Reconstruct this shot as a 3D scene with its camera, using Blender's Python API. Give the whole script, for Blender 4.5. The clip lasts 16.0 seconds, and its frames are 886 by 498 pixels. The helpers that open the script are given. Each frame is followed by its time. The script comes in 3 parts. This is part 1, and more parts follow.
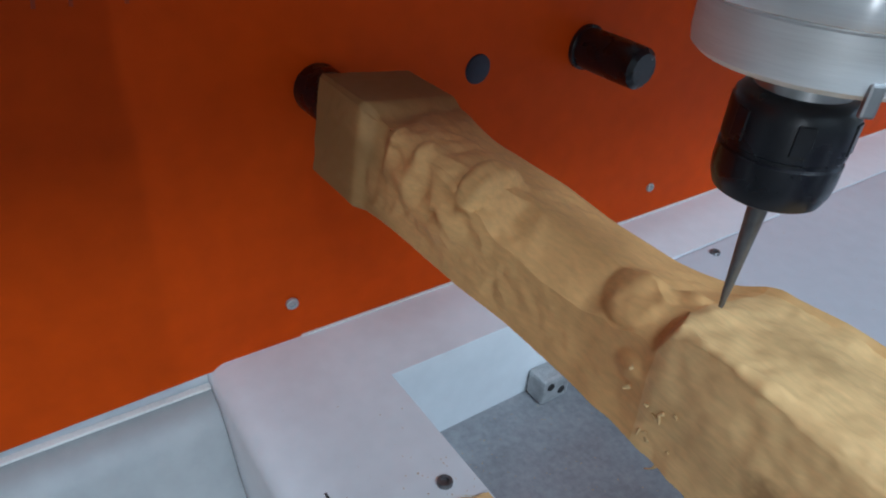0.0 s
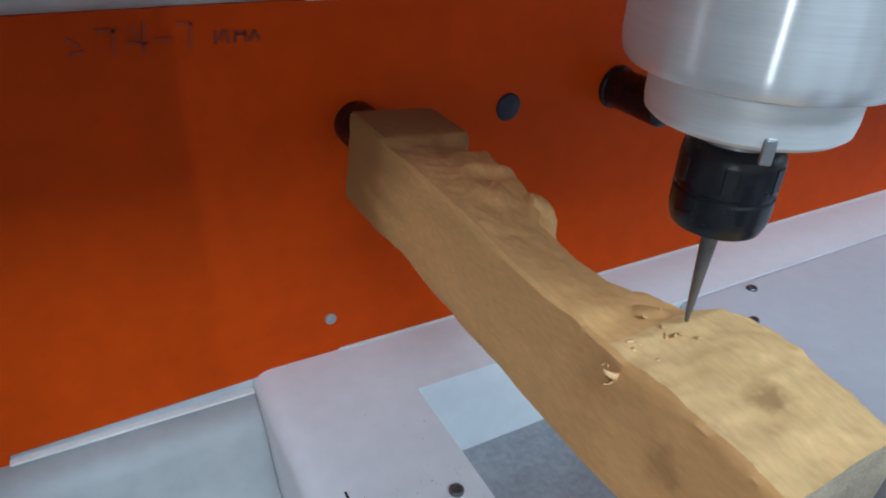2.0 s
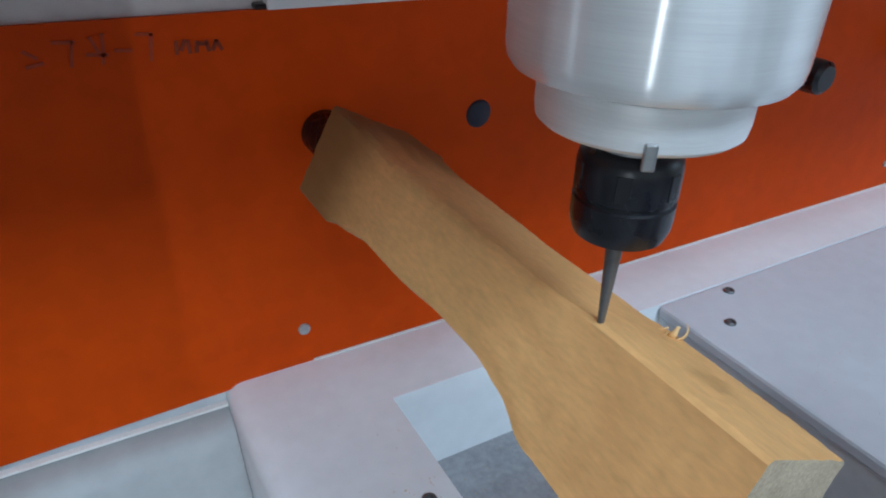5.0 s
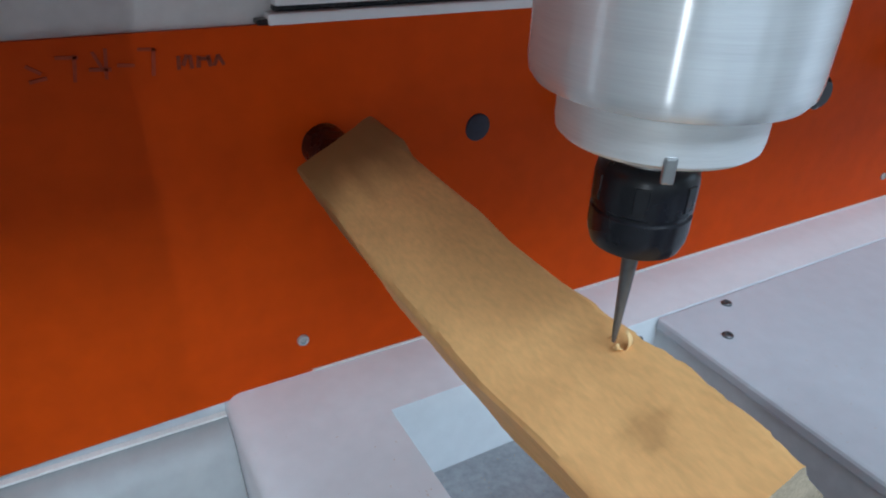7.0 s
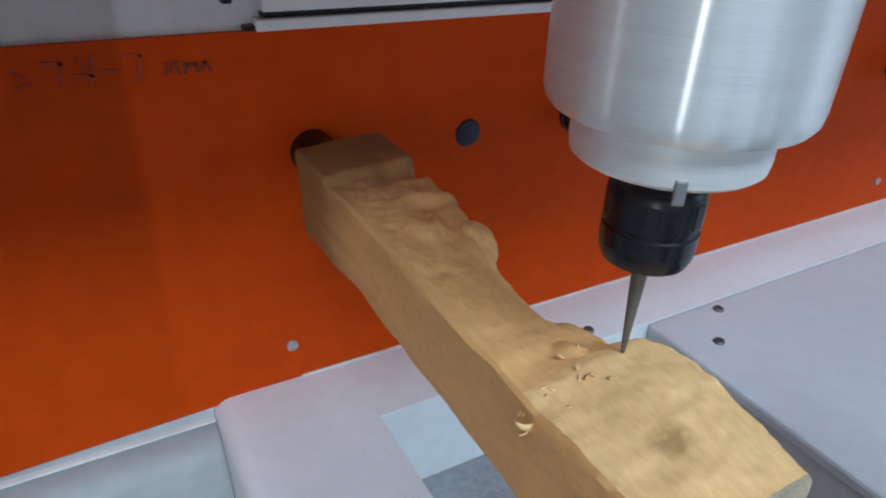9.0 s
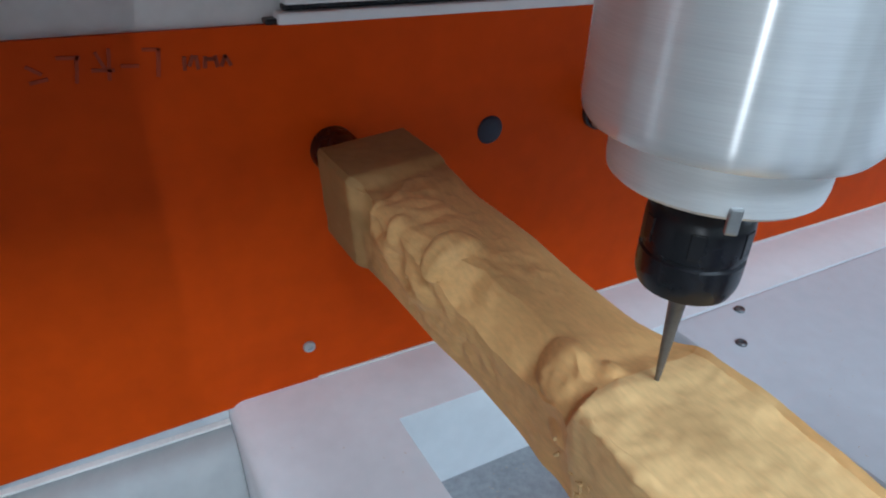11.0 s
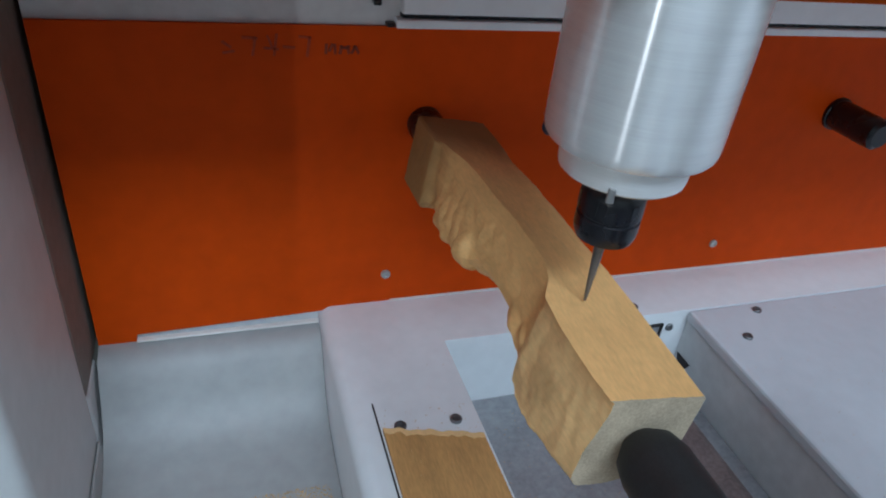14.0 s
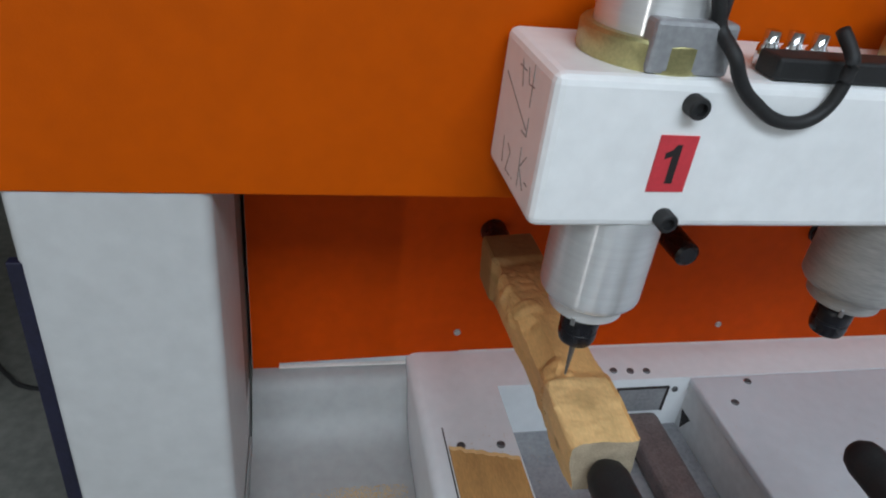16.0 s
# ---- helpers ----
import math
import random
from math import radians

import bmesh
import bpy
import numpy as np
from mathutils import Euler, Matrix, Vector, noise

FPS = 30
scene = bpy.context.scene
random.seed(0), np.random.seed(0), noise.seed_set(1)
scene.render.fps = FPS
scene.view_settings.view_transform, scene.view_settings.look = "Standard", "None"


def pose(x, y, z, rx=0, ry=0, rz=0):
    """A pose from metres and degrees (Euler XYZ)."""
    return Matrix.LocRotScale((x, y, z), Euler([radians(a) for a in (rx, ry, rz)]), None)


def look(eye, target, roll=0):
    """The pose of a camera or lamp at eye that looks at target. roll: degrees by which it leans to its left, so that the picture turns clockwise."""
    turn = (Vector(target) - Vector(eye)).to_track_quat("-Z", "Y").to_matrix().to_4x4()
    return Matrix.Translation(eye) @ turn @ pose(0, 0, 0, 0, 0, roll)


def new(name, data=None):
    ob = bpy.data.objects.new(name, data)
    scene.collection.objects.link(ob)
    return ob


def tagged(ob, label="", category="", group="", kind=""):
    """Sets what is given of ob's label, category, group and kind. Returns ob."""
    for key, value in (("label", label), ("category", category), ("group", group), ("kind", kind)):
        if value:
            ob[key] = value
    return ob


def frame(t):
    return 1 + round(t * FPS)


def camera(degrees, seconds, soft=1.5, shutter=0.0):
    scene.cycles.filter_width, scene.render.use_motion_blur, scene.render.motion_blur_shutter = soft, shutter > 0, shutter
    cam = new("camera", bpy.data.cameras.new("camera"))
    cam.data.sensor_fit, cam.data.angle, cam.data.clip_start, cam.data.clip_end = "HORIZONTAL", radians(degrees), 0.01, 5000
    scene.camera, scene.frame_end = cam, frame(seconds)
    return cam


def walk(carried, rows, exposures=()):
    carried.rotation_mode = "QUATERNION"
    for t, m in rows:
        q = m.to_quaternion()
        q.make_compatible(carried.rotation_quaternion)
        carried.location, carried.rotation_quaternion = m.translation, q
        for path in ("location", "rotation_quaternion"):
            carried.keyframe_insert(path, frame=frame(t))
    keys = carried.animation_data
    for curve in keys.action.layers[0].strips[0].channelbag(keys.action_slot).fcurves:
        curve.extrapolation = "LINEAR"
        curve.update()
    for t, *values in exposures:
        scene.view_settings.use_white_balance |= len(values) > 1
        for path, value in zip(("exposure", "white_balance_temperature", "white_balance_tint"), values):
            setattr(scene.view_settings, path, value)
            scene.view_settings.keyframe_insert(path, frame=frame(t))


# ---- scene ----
cam = camera(66.56, 16.0, soft=2.0)
PATH = [
    (0, (-0.0679, -0.3271, 0.3027), (0.8907, 0.9410, -0.7381), 4.77),
    (0.5, (-0.0703, -0.3458, 0.3094), (0.7569, 1.0076, -0.7366), 3.83),
    (1, (-0.0668, -0.3563, 0.3112), (0.7424, 1.0225, -0.7155), 4.05),
    (1.5, (-0.0585, -0.3621, 0.3171), (0.7220, 1.0502, -0.6861), 2.64),
    (2, (-0.0584, -0.3662, 0.3165), (0.7461, 1.0515, -0.6597), 2.73),
    (2.5, (-0.0554, -0.3660, 0.3168), (0.7553, 1.0512, -0.6549), 2.61),
    (3, (-0.0560, -0.3684, 0.3176), (0.7669, 1.0484, -0.6446), 2.82),
    (3.5, (-0.0483, -0.3689, 0.3219), (0.7601, 1.0447, -0.6571), 2.05),
    (4, (-0.0478, -0.3698, 0.3141), (0.7803, 1.0464, -0.6444), 2.05),
    (6.5, (-0.0432, -0.3729, 0.3190), (0.7832, 1.0505, -0.6302), 2.14),
    (7, (-0.0456, -0.3722, 0.3204), (0.7869, 1.0543, -0.6188), 2.37),
    (7.5, (-0.0479, -0.3715, 0.3229), (0.7929, 1.0536, -0.6111), 2.82),
    (8, (-0.0415, -0.3735, 0.3236), (0.7882, 1.0548, -0.6153), 2.42),
    (8.5, (-0.0438, -0.3772, 0.3199), (0.7961, 1.0584, -0.5987), 2.48),
    (9, (-0.0387, -0.3732, 0.3235), (0.7953, 1.0530, -0.6148), 2.61),
    (11.5, (-0.0520, -0.3555, 0.3190), (0.7773, 1.0562, -0.6451), 3.02),
    (12, (-0.0616, -0.3607, 0.3142), (0.7751, 0.9791, -0.7416), 5.79),
    (12.5, (-0.0594, -0.3887, 0.3227), (0.7565, 0.9746, -0.7193), 6.96),
    (13, (-0.0632, -0.4075, 0.3475), (0.6405, 1.0028, -0.7135), 7.26),
    (13.5, (-0.0623, -0.4319, 0.3536), (0.5723, 1.0361, -0.6722), 6.62),
    (14, (-0.0656, -0.4631, 0.3741), (0.5051, 1.0228, -0.6635), 7.04),
    (14.5, (-0.0760, -0.4920, 0.4228), (0.4503, 0.9921, -0.6404), 7.20),
    (15, (-0.0799, -0.5244, 0.4566), (0.4360, 0.9877, -0.5717), 7.26),
    (15.5, (-0.0878, -0.5746, 0.4970), (0.3138, 0.9763, -0.5245), 6.90),
    (16, (-0.1182, -0.6004, 0.5291), (0.2737, 0.9665, -0.4716), 7.28),
]
walk(cam, [(t, look(eye, target, roll)) for t, eye, target, roll in PATH], [(0, -0.36, 6050, 8), (1.5, -0.3, 6100, 8), (4, -0.25, 6100, 8), (9, -0.23, 6150, 8), (11.5, -0.23, 6150, 8), (12, -0.26, 6150, 8), (12.5, -1.06, 6200, 8), (13, -0.84, 6150, 8), (13.5, -0.58, 6150, 8), (14, -0.48, 6150, 8), (14.5, -0.42, 6450, 10), (15, -0.42, 6800, 11), (15.5, -0.52, 6900, 12), (16, -0.69, 7000, 13)])

# ---- light ----
world = bpy.data.worlds.new("world")
scene.world = world
world.use_nodes = True
wn = world.node_tree.nodes
sky = wn.new("ShaderNodeTexSky")
sky.sky_type, sky.sun_disc = "NISHITA", False
sky.sun_elevation, sky.sun_rotation = radians(38), radians(150)
wn["Background"].inputs[1].default_value = 0.12
world.node_tree.links.new(sky.outputs[0], wn["Background"].inputs[0])


def area_lamp(name, eye, target, sx, sy, power, colour):
    data = bpy.data.lights.new(name, "AREA")
    data.shape, data.size, data.size_y, data.energy, data.color = "RECTANGLE", sx, sy, power, colour
    ob = new(name, data)
    ob.matrix_world = look(eye, target)
    return ob


# daylight from unseen, assumed openings: long roof light, east window, narrow south door
SKY_BLUE = (0.68, 0.85, 1.0)
area_lamp("roof_light", (0.0, -2.5, 2.61), (0.0, -2.5, 0.0), 2.4, 1.1, 168, SKY_BLUE)
# weak fill lamp added on the right
area_lamp("unseen_opening_light", (2.98, -1.6, 1.2), (0.0, -1.4, 0.2), 1.3, 1.4, 5, SKY_BLUE)
# tall narrow lamp added for the bright streak on the spindle
area_lamp("unseen_opening_light", (-3.40, -3.98, 0.55), (-3.0, 0.0, 0.55), 0.12, 2.6, 42, (0.88, 0.94, 1.0))


# ---- materials ----
def mat(name, base, rough=0.5, metal=0.0, vary=0.08, scale=30.0, bump=0.0, bump_scale=400.0, spec=0.5, stretch=(1, 1, 1)):
    m = bpy.data.materials.new(name)
    m.use_nodes = True
    t = m.node_tree
    n, l = t.nodes, t.links
    b = n["Principled BSDF"]
    tc = n.new("ShaderNodeTexCoord")
    mp = n.new("ShaderNodeMapping")
    mp.inputs["Scale"].default_value = stretch
    l.new(tc.outputs["Object"], mp.inputs[0])
    big = n.new("ShaderNodeTexNoise")
    big.inputs["Scale"].default_value, big.inputs["Detail"].default_value = scale, 6
    fine = n.new("ShaderNodeTexNoise")
    fine.inputs["Scale"].default_value, fine.inputs["Detail"].default_value = scale * 9, 3
    for q in (big, fine):
        l.new(mp.outputs[0], q.inputs["Vector"])
    add = n.new("ShaderNodeMath")
    add.operation = "ADD"
    l.new(big.outputs["Fac"], add.inputs[0])
    l.new(fine.outputs["Fac"], add.inputs[1])
    ramp = n.new("ShaderNodeMapRange")
    ramp.inputs["From Min"].default_value, ramp.inputs["From Max"].default_value = 0.7, 1.3
    l.new(add.outputs[0], ramp.inputs["Value"])
    mix = n.new("ShaderNodeMix")
    mix.data_type = "RGBA"
    lo = tuple(c * (1 - 2 * vary) for c in base)
    hi = tuple(min(1, c * (1 + vary)) for c in base)
    mix.inputs[6].default_value, mix.inputs[7].default_value = (*lo, 1), (*hi, 1)
    l.new(ramp.outputs[0], mix.inputs[0])
    l.new(mix.outputs[2], b.inputs["Base Color"])
    rr = n.new("ShaderNodeMapRange")
    rr.inputs["To Min"].default_value, rr.inputs["To Max"].default_value = max(0.02, rough - 0.08), min(1, rough + 0.08)
    l.new(big.outputs["Fac"], rr.inputs["Value"])
    l.new(rr.outputs[0], b.inputs["Roughness"])
    b.inputs["Metallic"].default_value = metal
    b.inputs["Specular IOR Level"].default_value = spec
    if bump:
        bt = n.new("ShaderNodeTexNoise")
        bt.inputs["Scale"].default_value, bt.inputs["Detail"].default_value = bump_scale, 4
        l.new(mp.outputs[0], bt.inputs["Vector"])
        bn = n.new("ShaderNodeBump")
        bn.inputs["Strength"].default_value, bn.inputs["Distance"].default_value = bump, 0.001
        l.new(bt.outputs["Fac"], bn.inputs["Height"])
        l.new(bn.outputs[0], b.inputs["Normal"])
    return m


ORANGE = mat("orange_powder_coat", (0.61, 0.0615, 0.0006), 0.55, vary=0.06, scale=6, bump=0.1, bump_scale=900, spec=0.1)
# beam orange, a little yellower than the panel's
BEAM_ORANGE = mat("beam_orange_powder_coat", (0.56, 0.083, 0.0008), 0.55, vary=0.05, scale=5, bump=0.1, bump_scale=900, spec=0.1)
WHITE = mat("white_paint", (0.81, 0.83, 0.85), 0.4, vary=0.025, scale=8, bump=0.06, bump_scale=700)
# housing white, set lighter than the whites of the bed
HOUSING = mat("housing_white_paint", (0.90, 0.905, 0.91), 0.35, vary=0.03, scale=8, bump=0.05, bump_scale=700)
# table white, darkened for the shade of housing and gantry
BED_WHITE = mat("shaded_white_paint", (0.61, 0.63, 0.665), 0.42, vary=0.03, scale=7, bump=0.06, bump_scale=700)
# white chute sheet, made grey to take in the shade beside the bed
CHUTE = mat("shaded_chute_sheet", (0.36, 0.36, 0.355), 0.5, vary=0.05, scale=9, bump=0.05, bump_scale=300)
COLUMN = mat("light_grey_paint", (0.52, 0.52, 0.52), 0.45, vary=0.04, scale=7, bump=0.06, bump_scale=600)
# shade on the column's side, put into a darker brown-grey
COLUMN_SHADE = mat("shaded_column_grey", (0.17, 0.14, 0.12), 0.6, vary=0.1, scale=10)
NAVY = mat("matt_blue_black", (0.010, 0.010, 0.030), 0.5, vary=0.2, scale=40)
WHITE_EDGE = mat("bare_panel_edge", (0.82, 0.8, 0.76), 0.5, vary=0.05, scale=60)
GREY_PAINT = mat("grey_white_paint", (0.68, 0.69, 0.70), 0.5, vary=0.06, scale=10, bump=0.05)
GREY = mat("grey_steel", (0.34, 0.345, 0.36), 0.45, metal=0.3, vary=0.12, scale=25, bump=0.05)
RAIL = mat("dusty_dark_rail", (0.17, 0.13, 0.125), 0.6, metal=0.1, vary=0.2, scale=40, bump=0.1)
ALU = mat("turned_aluminium", (0.78, 0.78, 0.785), 0.28, metal=0.55, vary=0.04, scale=10, stretch=(1, 1, 40))
NOSE = mat("matt_aluminium", (0.82, 0.82, 0.82), 0.42, metal=0.45, vary=0.04, scale=20, stretch=(1, 1, 30))
ring_way = ALU.node_tree.nodes.new("ShaderNodeTangent")
ring_way.direction_type, ring_way.axis = "RADIAL", "Z"
alu_surface = ALU.node_tree.nodes["Principled BSDF"]
ALU.node_tree.links.new(ring_way.outputs[0], alu_surface.inputs["Tangent"])
ALU.node_tree.links.remove(alu_surface.inputs["Roughness"].links[0])
alu_surface.inputs["Roughness"].default_value = 0.26
alu_surface.inputs["Anisotropic"].default_value, alu_surface.inputs["Anisotropic Rotation"].default_value = 1.0, 0.25
# second spindle: darker, browner aluminium than the first
DULL_ALU = mat("dull_brownish_aluminium", (0.46, 0.44, 0.42), 0.42, metal=0.6, vary=0.12, scale=12, stretch=(1, 1, 8))
SHAFT = mat("ground_steel", (0.45, 0.45, 0.46), 0.3, metal=0.9, vary=0.06, scale=60)
STEEL = mat("tool_steel", (0.17, 0.17, 0.175), 0.36, metal=0.6, vary=0.08, scale=60)
CHROME_DULL = mat("dull_zinc", (0.5, 0.5, 0.5), 0.5, metal=0.5, vary=0.15, scale=120)
CHROME = mat("bright_steel", (0.75, 0.75, 0.76), 0.15, metal=1.0, vary=0.05, scale=60)
BLACK = mat("blackened_steel", (0.009, 0.009, 0.013), 0.28, vary=0.2, scale=60, spec=0.45)
RUBBER = mat("black_rubber", (0.016, 0.016, 0.017), 0.6, vary=0.2, scale=80, bump=0.1)
BLUE = mat("blue_plastic", (0.015, 0.02, 0.09), 0.5, vary=0.1, scale=80)
RED = mat("red_sticker", (0.66, 0.045, 0.06), 0.5, vary=0.05, scale=50)
INK = mat("black_ink", (0.02, 0.015, 0.015), 0.6, vary=0.2, scale=300)
FLOOR = mat("concrete_floor", (0.22, 0.22, 0.2), 0.8, vary=0.15, scale=4, bump=0.2, bump_scale=80)
PLASTER = mat("plaster_wall", (0.56, 0.56, 0.54), 0.85, vary=0.06, scale=3, bump=0.1, bump_scale=120)
CEIL = mat("ceiling_paint", (0.5, 0.5, 0.48), 0.9, vary=0.05, scale=3)
BRASS = mat("yellow_plated_ring", (0.5, 0.45, 0.22), 0.4, metal=0.9, vary=0.1, scale=60)
BOARD = mat("plywood_board", (0.58, 0.31, 0.11), 0.65, vary=0.12, scale=14, stretch=(6, 1, 6), bump=0.1)
DUST = mat("sawdust", (0.62, 0.4, 0.19), 0.95, vary=0.15, scale=300)


def wood_material(name, base_colour):
    m = mat(name, base_colour, 0.62, vary=0.07, scale=14, stretch=(5, 1.4, 5), bump=0.05, bump_scale=60, spec=0.3)
    t = m.node_tree
    n, l = t.nodes, t.links
    b = n["Principled BSDF"]
    base = b.inputs["Base Color"].links[0].from_socket
    tc = n.new("ShaderNodeTexCoord")
    wave = n.new("ShaderNodeTexWave")
    wave.wave_type, wave.bands_direction = "BANDS", "X"
    wave.inputs["Scale"].default_value, wave.inputs["Distortion"].default_value = 22, 9
    wave.inputs["Detail"].default_value, wave.inputs["Detail Scale"].default_value = 3, 1.2
    mp = n.new("ShaderNodeMapping")
    mp.inputs["Scale"].default_value = (1, 0.12, 0.7)
    mp.inputs["Rotation"].default_value = (0, 0.5, 0.04)
    l.new(tc.outputs["Object"], mp.inputs[0])
    l.new(mp.outputs[0], wave.inputs["Vector"])
    mix = n.new("ShaderNodeMix")
    mix.data_type, mix.blend_type = "RGBA", "MULTIPLY"
    mix.inputs[0].default_value = 0.035
    l.new(base, mix.inputs[6])
    l.new(wave.outputs["Color"], mix.inputs[7])
    # knots: dark rings round two places on the faces
    last = mix.outputs[2]
    for c, r, depth in (((-0.0232, -0.284, -0.002), 0.010, 0.3), ((-0.0015, -0.2925, 0.0265), 0.0085, 0.62), ((0.0275, -0.280, 0.004), 0.016, 0.34)):
        d = n.new("ShaderNodeVectorMath")
        d.operation = "DISTANCE"
        d.inputs[1].default_value = c
        l.new(tc.outputs["Object"], d.inputs[0])
        nz = n.new("ShaderNodeTexNoise")
        nz.inputs["Scale"].default_value = 160
        l.new(tc.outputs["Object"], nz.inputs["Vector"])
        w = n.new("ShaderNodeMath")
        w.operation = "MULTIPLY_ADD"
        w.inputs[1].default_value, w.inputs[2].default_value = 0.012, -0.006
        l.new(nz.outputs["Fac"], w.inputs[0])
        s = n.new("ShaderNodeMath")
        l.new(d.outputs["Value"], s.inputs[0])
        l.new(w.outputs[0], s.inputs[1])
        rg = n.new("ShaderNodeMapRange")
        rg.interpolation_type = "SMOOTHSTEP"
        rg.inputs["From Min"].default_value, rg.inputs["From Max"].default_value = r * 0.2, r
        rg.inputs["To Min"].default_value, rg.inputs["To Max"].default_value = depth, 0.0
        l.new(s.outputs[0], rg.inputs["Value"])
        k = n.new("ShaderNodeMix")
        k.data_type = "RGBA"
        k.inputs[7].default_value = (0.22, 0.095, 0.03, 1)
        l.new(rg.outputs[0], k.inputs[0])
        l.new(last, k.inputs[6])
        last = k.outputs[2]
    # shade towards the chuck painted as brown on this end, ragged along the grain
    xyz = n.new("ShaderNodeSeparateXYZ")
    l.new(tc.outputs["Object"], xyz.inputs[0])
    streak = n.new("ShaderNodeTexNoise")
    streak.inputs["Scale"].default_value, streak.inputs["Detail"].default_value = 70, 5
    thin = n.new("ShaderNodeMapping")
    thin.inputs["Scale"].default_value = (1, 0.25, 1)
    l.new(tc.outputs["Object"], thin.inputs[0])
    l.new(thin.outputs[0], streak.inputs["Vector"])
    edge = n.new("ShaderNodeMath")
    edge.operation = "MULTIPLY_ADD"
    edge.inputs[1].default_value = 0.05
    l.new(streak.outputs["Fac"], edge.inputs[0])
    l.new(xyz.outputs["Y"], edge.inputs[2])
    head_shade = n.new("ShaderNodeMapRange")
    head_shade.interpolation_type = "SMOOTHSTEP"
    head_shade.inputs["From Min"].default_value, head_shade.inputs["From Max"].default_value = -0.105, -0.050
    head_shade.inputs["To Max"].default_value = 1.0
    l.new(edge.outputs[0], head_shade.inputs["Value"])
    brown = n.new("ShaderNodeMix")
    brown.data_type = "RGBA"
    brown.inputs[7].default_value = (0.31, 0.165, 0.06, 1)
    l.new(head_shade.outputs[0], brown.inputs[0])
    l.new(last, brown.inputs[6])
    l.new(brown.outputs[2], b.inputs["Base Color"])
    return m


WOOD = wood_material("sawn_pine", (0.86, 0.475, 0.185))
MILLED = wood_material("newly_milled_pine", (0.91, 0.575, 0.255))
END_GRAIN = mat("grey_end_grain", (0.46, 0.365, 0.26), 0.8, vary=0.15, scale=90, bump=0.2, bump_scale=500, spec=0.2)


# ---- builders ----
def part(name, bm, material, parent=None, label="", smooth=False):
    me = bpy.data.meshes.new(name)
    if smooth:
        for f in bm.faces:
            f.smooth = True
    bm.to_mesh(me)
    bm.free()
    me.materials.append(material)
    ob = new(name, me)
    ob.parent = parent
    if label:
        ob["label"] = label
    return ob


def empty(name, label, category, at=(0, 0, 0), group="", kind=""):
    ob = new(name)
    ob.location = at
    ob.empty_display_size = 0.02
    return tagged(ob, label, category, group, kind)


def block(x0, x1, y0, y1, z0, z1, bevel=0.0, seg=2, bm=None):
    out = bm or bmesh.new()
    r = bmesh.ops.create_cube(out, size=1)
    for v in r["verts"]:
        v.co = ((x0 + x1) / 2 + v.co.x * (x1 - x0), (y0 + y1) / 2 + v.co.y * (y1 - y0), (z0 + z1) / 2 + v.co.z * (z1 - z0))
    if bevel:
        es = list({e for v in r["verts"] for e in v.link_edges})
        bmesh.ops.bevel(out, geom=es, offset=bevel, segments=seg, profile=0.5, affect="EDGES")
    return out


def lathe(profile, seg=48, m=Matrix(), bm=None):
    """Turns (radius, height) pairs round z, then places them with m."""
    out = bm or bmesh.new()
    rings = []
    for r, z in profile:
        if r < 1e-6:
            rings.append([out.verts.new(m @ Vector((0, 0, z)))])
        else:
            rings.append([out.verts.new(m @ Vector((r * math.cos(2 * math.pi * i / seg), r * math.sin(2 * math.pi * i / seg), z))) for i in range(seg)])
    for a, b in zip(rings, rings[1:]):
        for i in range(seg):
            j = (i + 1) % seg
            if len(a) == 1 and len(b) > 1:
                out.faces.new((a[0], b[j], b[i]))
            elif len(b) == 1 and len(a) > 1:
                out.faces.new((a[i], a[j], b[0]))
            elif len(a) > 1:
                out.faces.new((a[i], a[j], b[j], b[i]))
    bmesh.ops.recalc_face_normals(out, faces=out.faces)
    return out


def sharpen(ob, degrees=35):
    ob.data.set_sharp_from_angle(angle=radians(degrees))
    return ob


def tube(points, r, seg=12):
    """A round cable that glides through the points."""
    raw, points = [Vector(q) for q in points], []
    for i in range(len(raw) - 1):
        a, b, c, d = raw[max(i - 1, 0)], raw[i], raw[i + 1], raw[min(i + 2, len(raw) - 1)]
        for k in range(4):
            t = k / 4
            points.append(0.5 * (2 * b + (c - a) * t + (2 * a - 5 * b + 4 * c - d) * t * t + (3 * b - a - 3 * c + d) * t ** 3))
    points.append(raw[-1])
    out = bmesh.new()
    rings = []
    for i, p in enumerate(points):
        a, b = Vector(points[max(i - 1, 0)]), Vector(points[min(i + 1, len(points) - 1)])
        q = (b - a).to_track_quat("Z", "Y").to_matrix()
        rings.append([out.verts.new(Vector(p) + q @ Vector((r * math.cos(2 * math.pi * k / seg), r * math.sin(2 * math.pi * k / seg), 0))) for k in range(seg)])
    for a, b in zip(rings, rings[1:]):
        for i in range(seg):
            out.faces.new((a[i], a[(i + 1) % seg], b[(i + 1) % seg], b[i]))
    out.faces.new(rings[0])
    out.faces.new(rings[-1])
    bmesh.ops.recalc_face_normals(out, faces=out.faces)
    return out


TO_FRONT = Matrix.Rotation(radians(90), 4, "X")  # turns +z to -y


def screw_head(x, y, z, r, parent, up=True, label="", material=None):
    prof = [(0, 0.0008), (r * 0.45, 0.0008), (r * 0.5, r * 0.5), (r * 0.85, r * 0.5), (r, r * 0.3), (r, -0.002)]
    m = Matrix.Translation((x, y, z)) @ (Matrix() if up else TO_FRONT)
    return sharpen(part("screw", lathe(prof, 14, m), material or STEEL, parent, label, True))


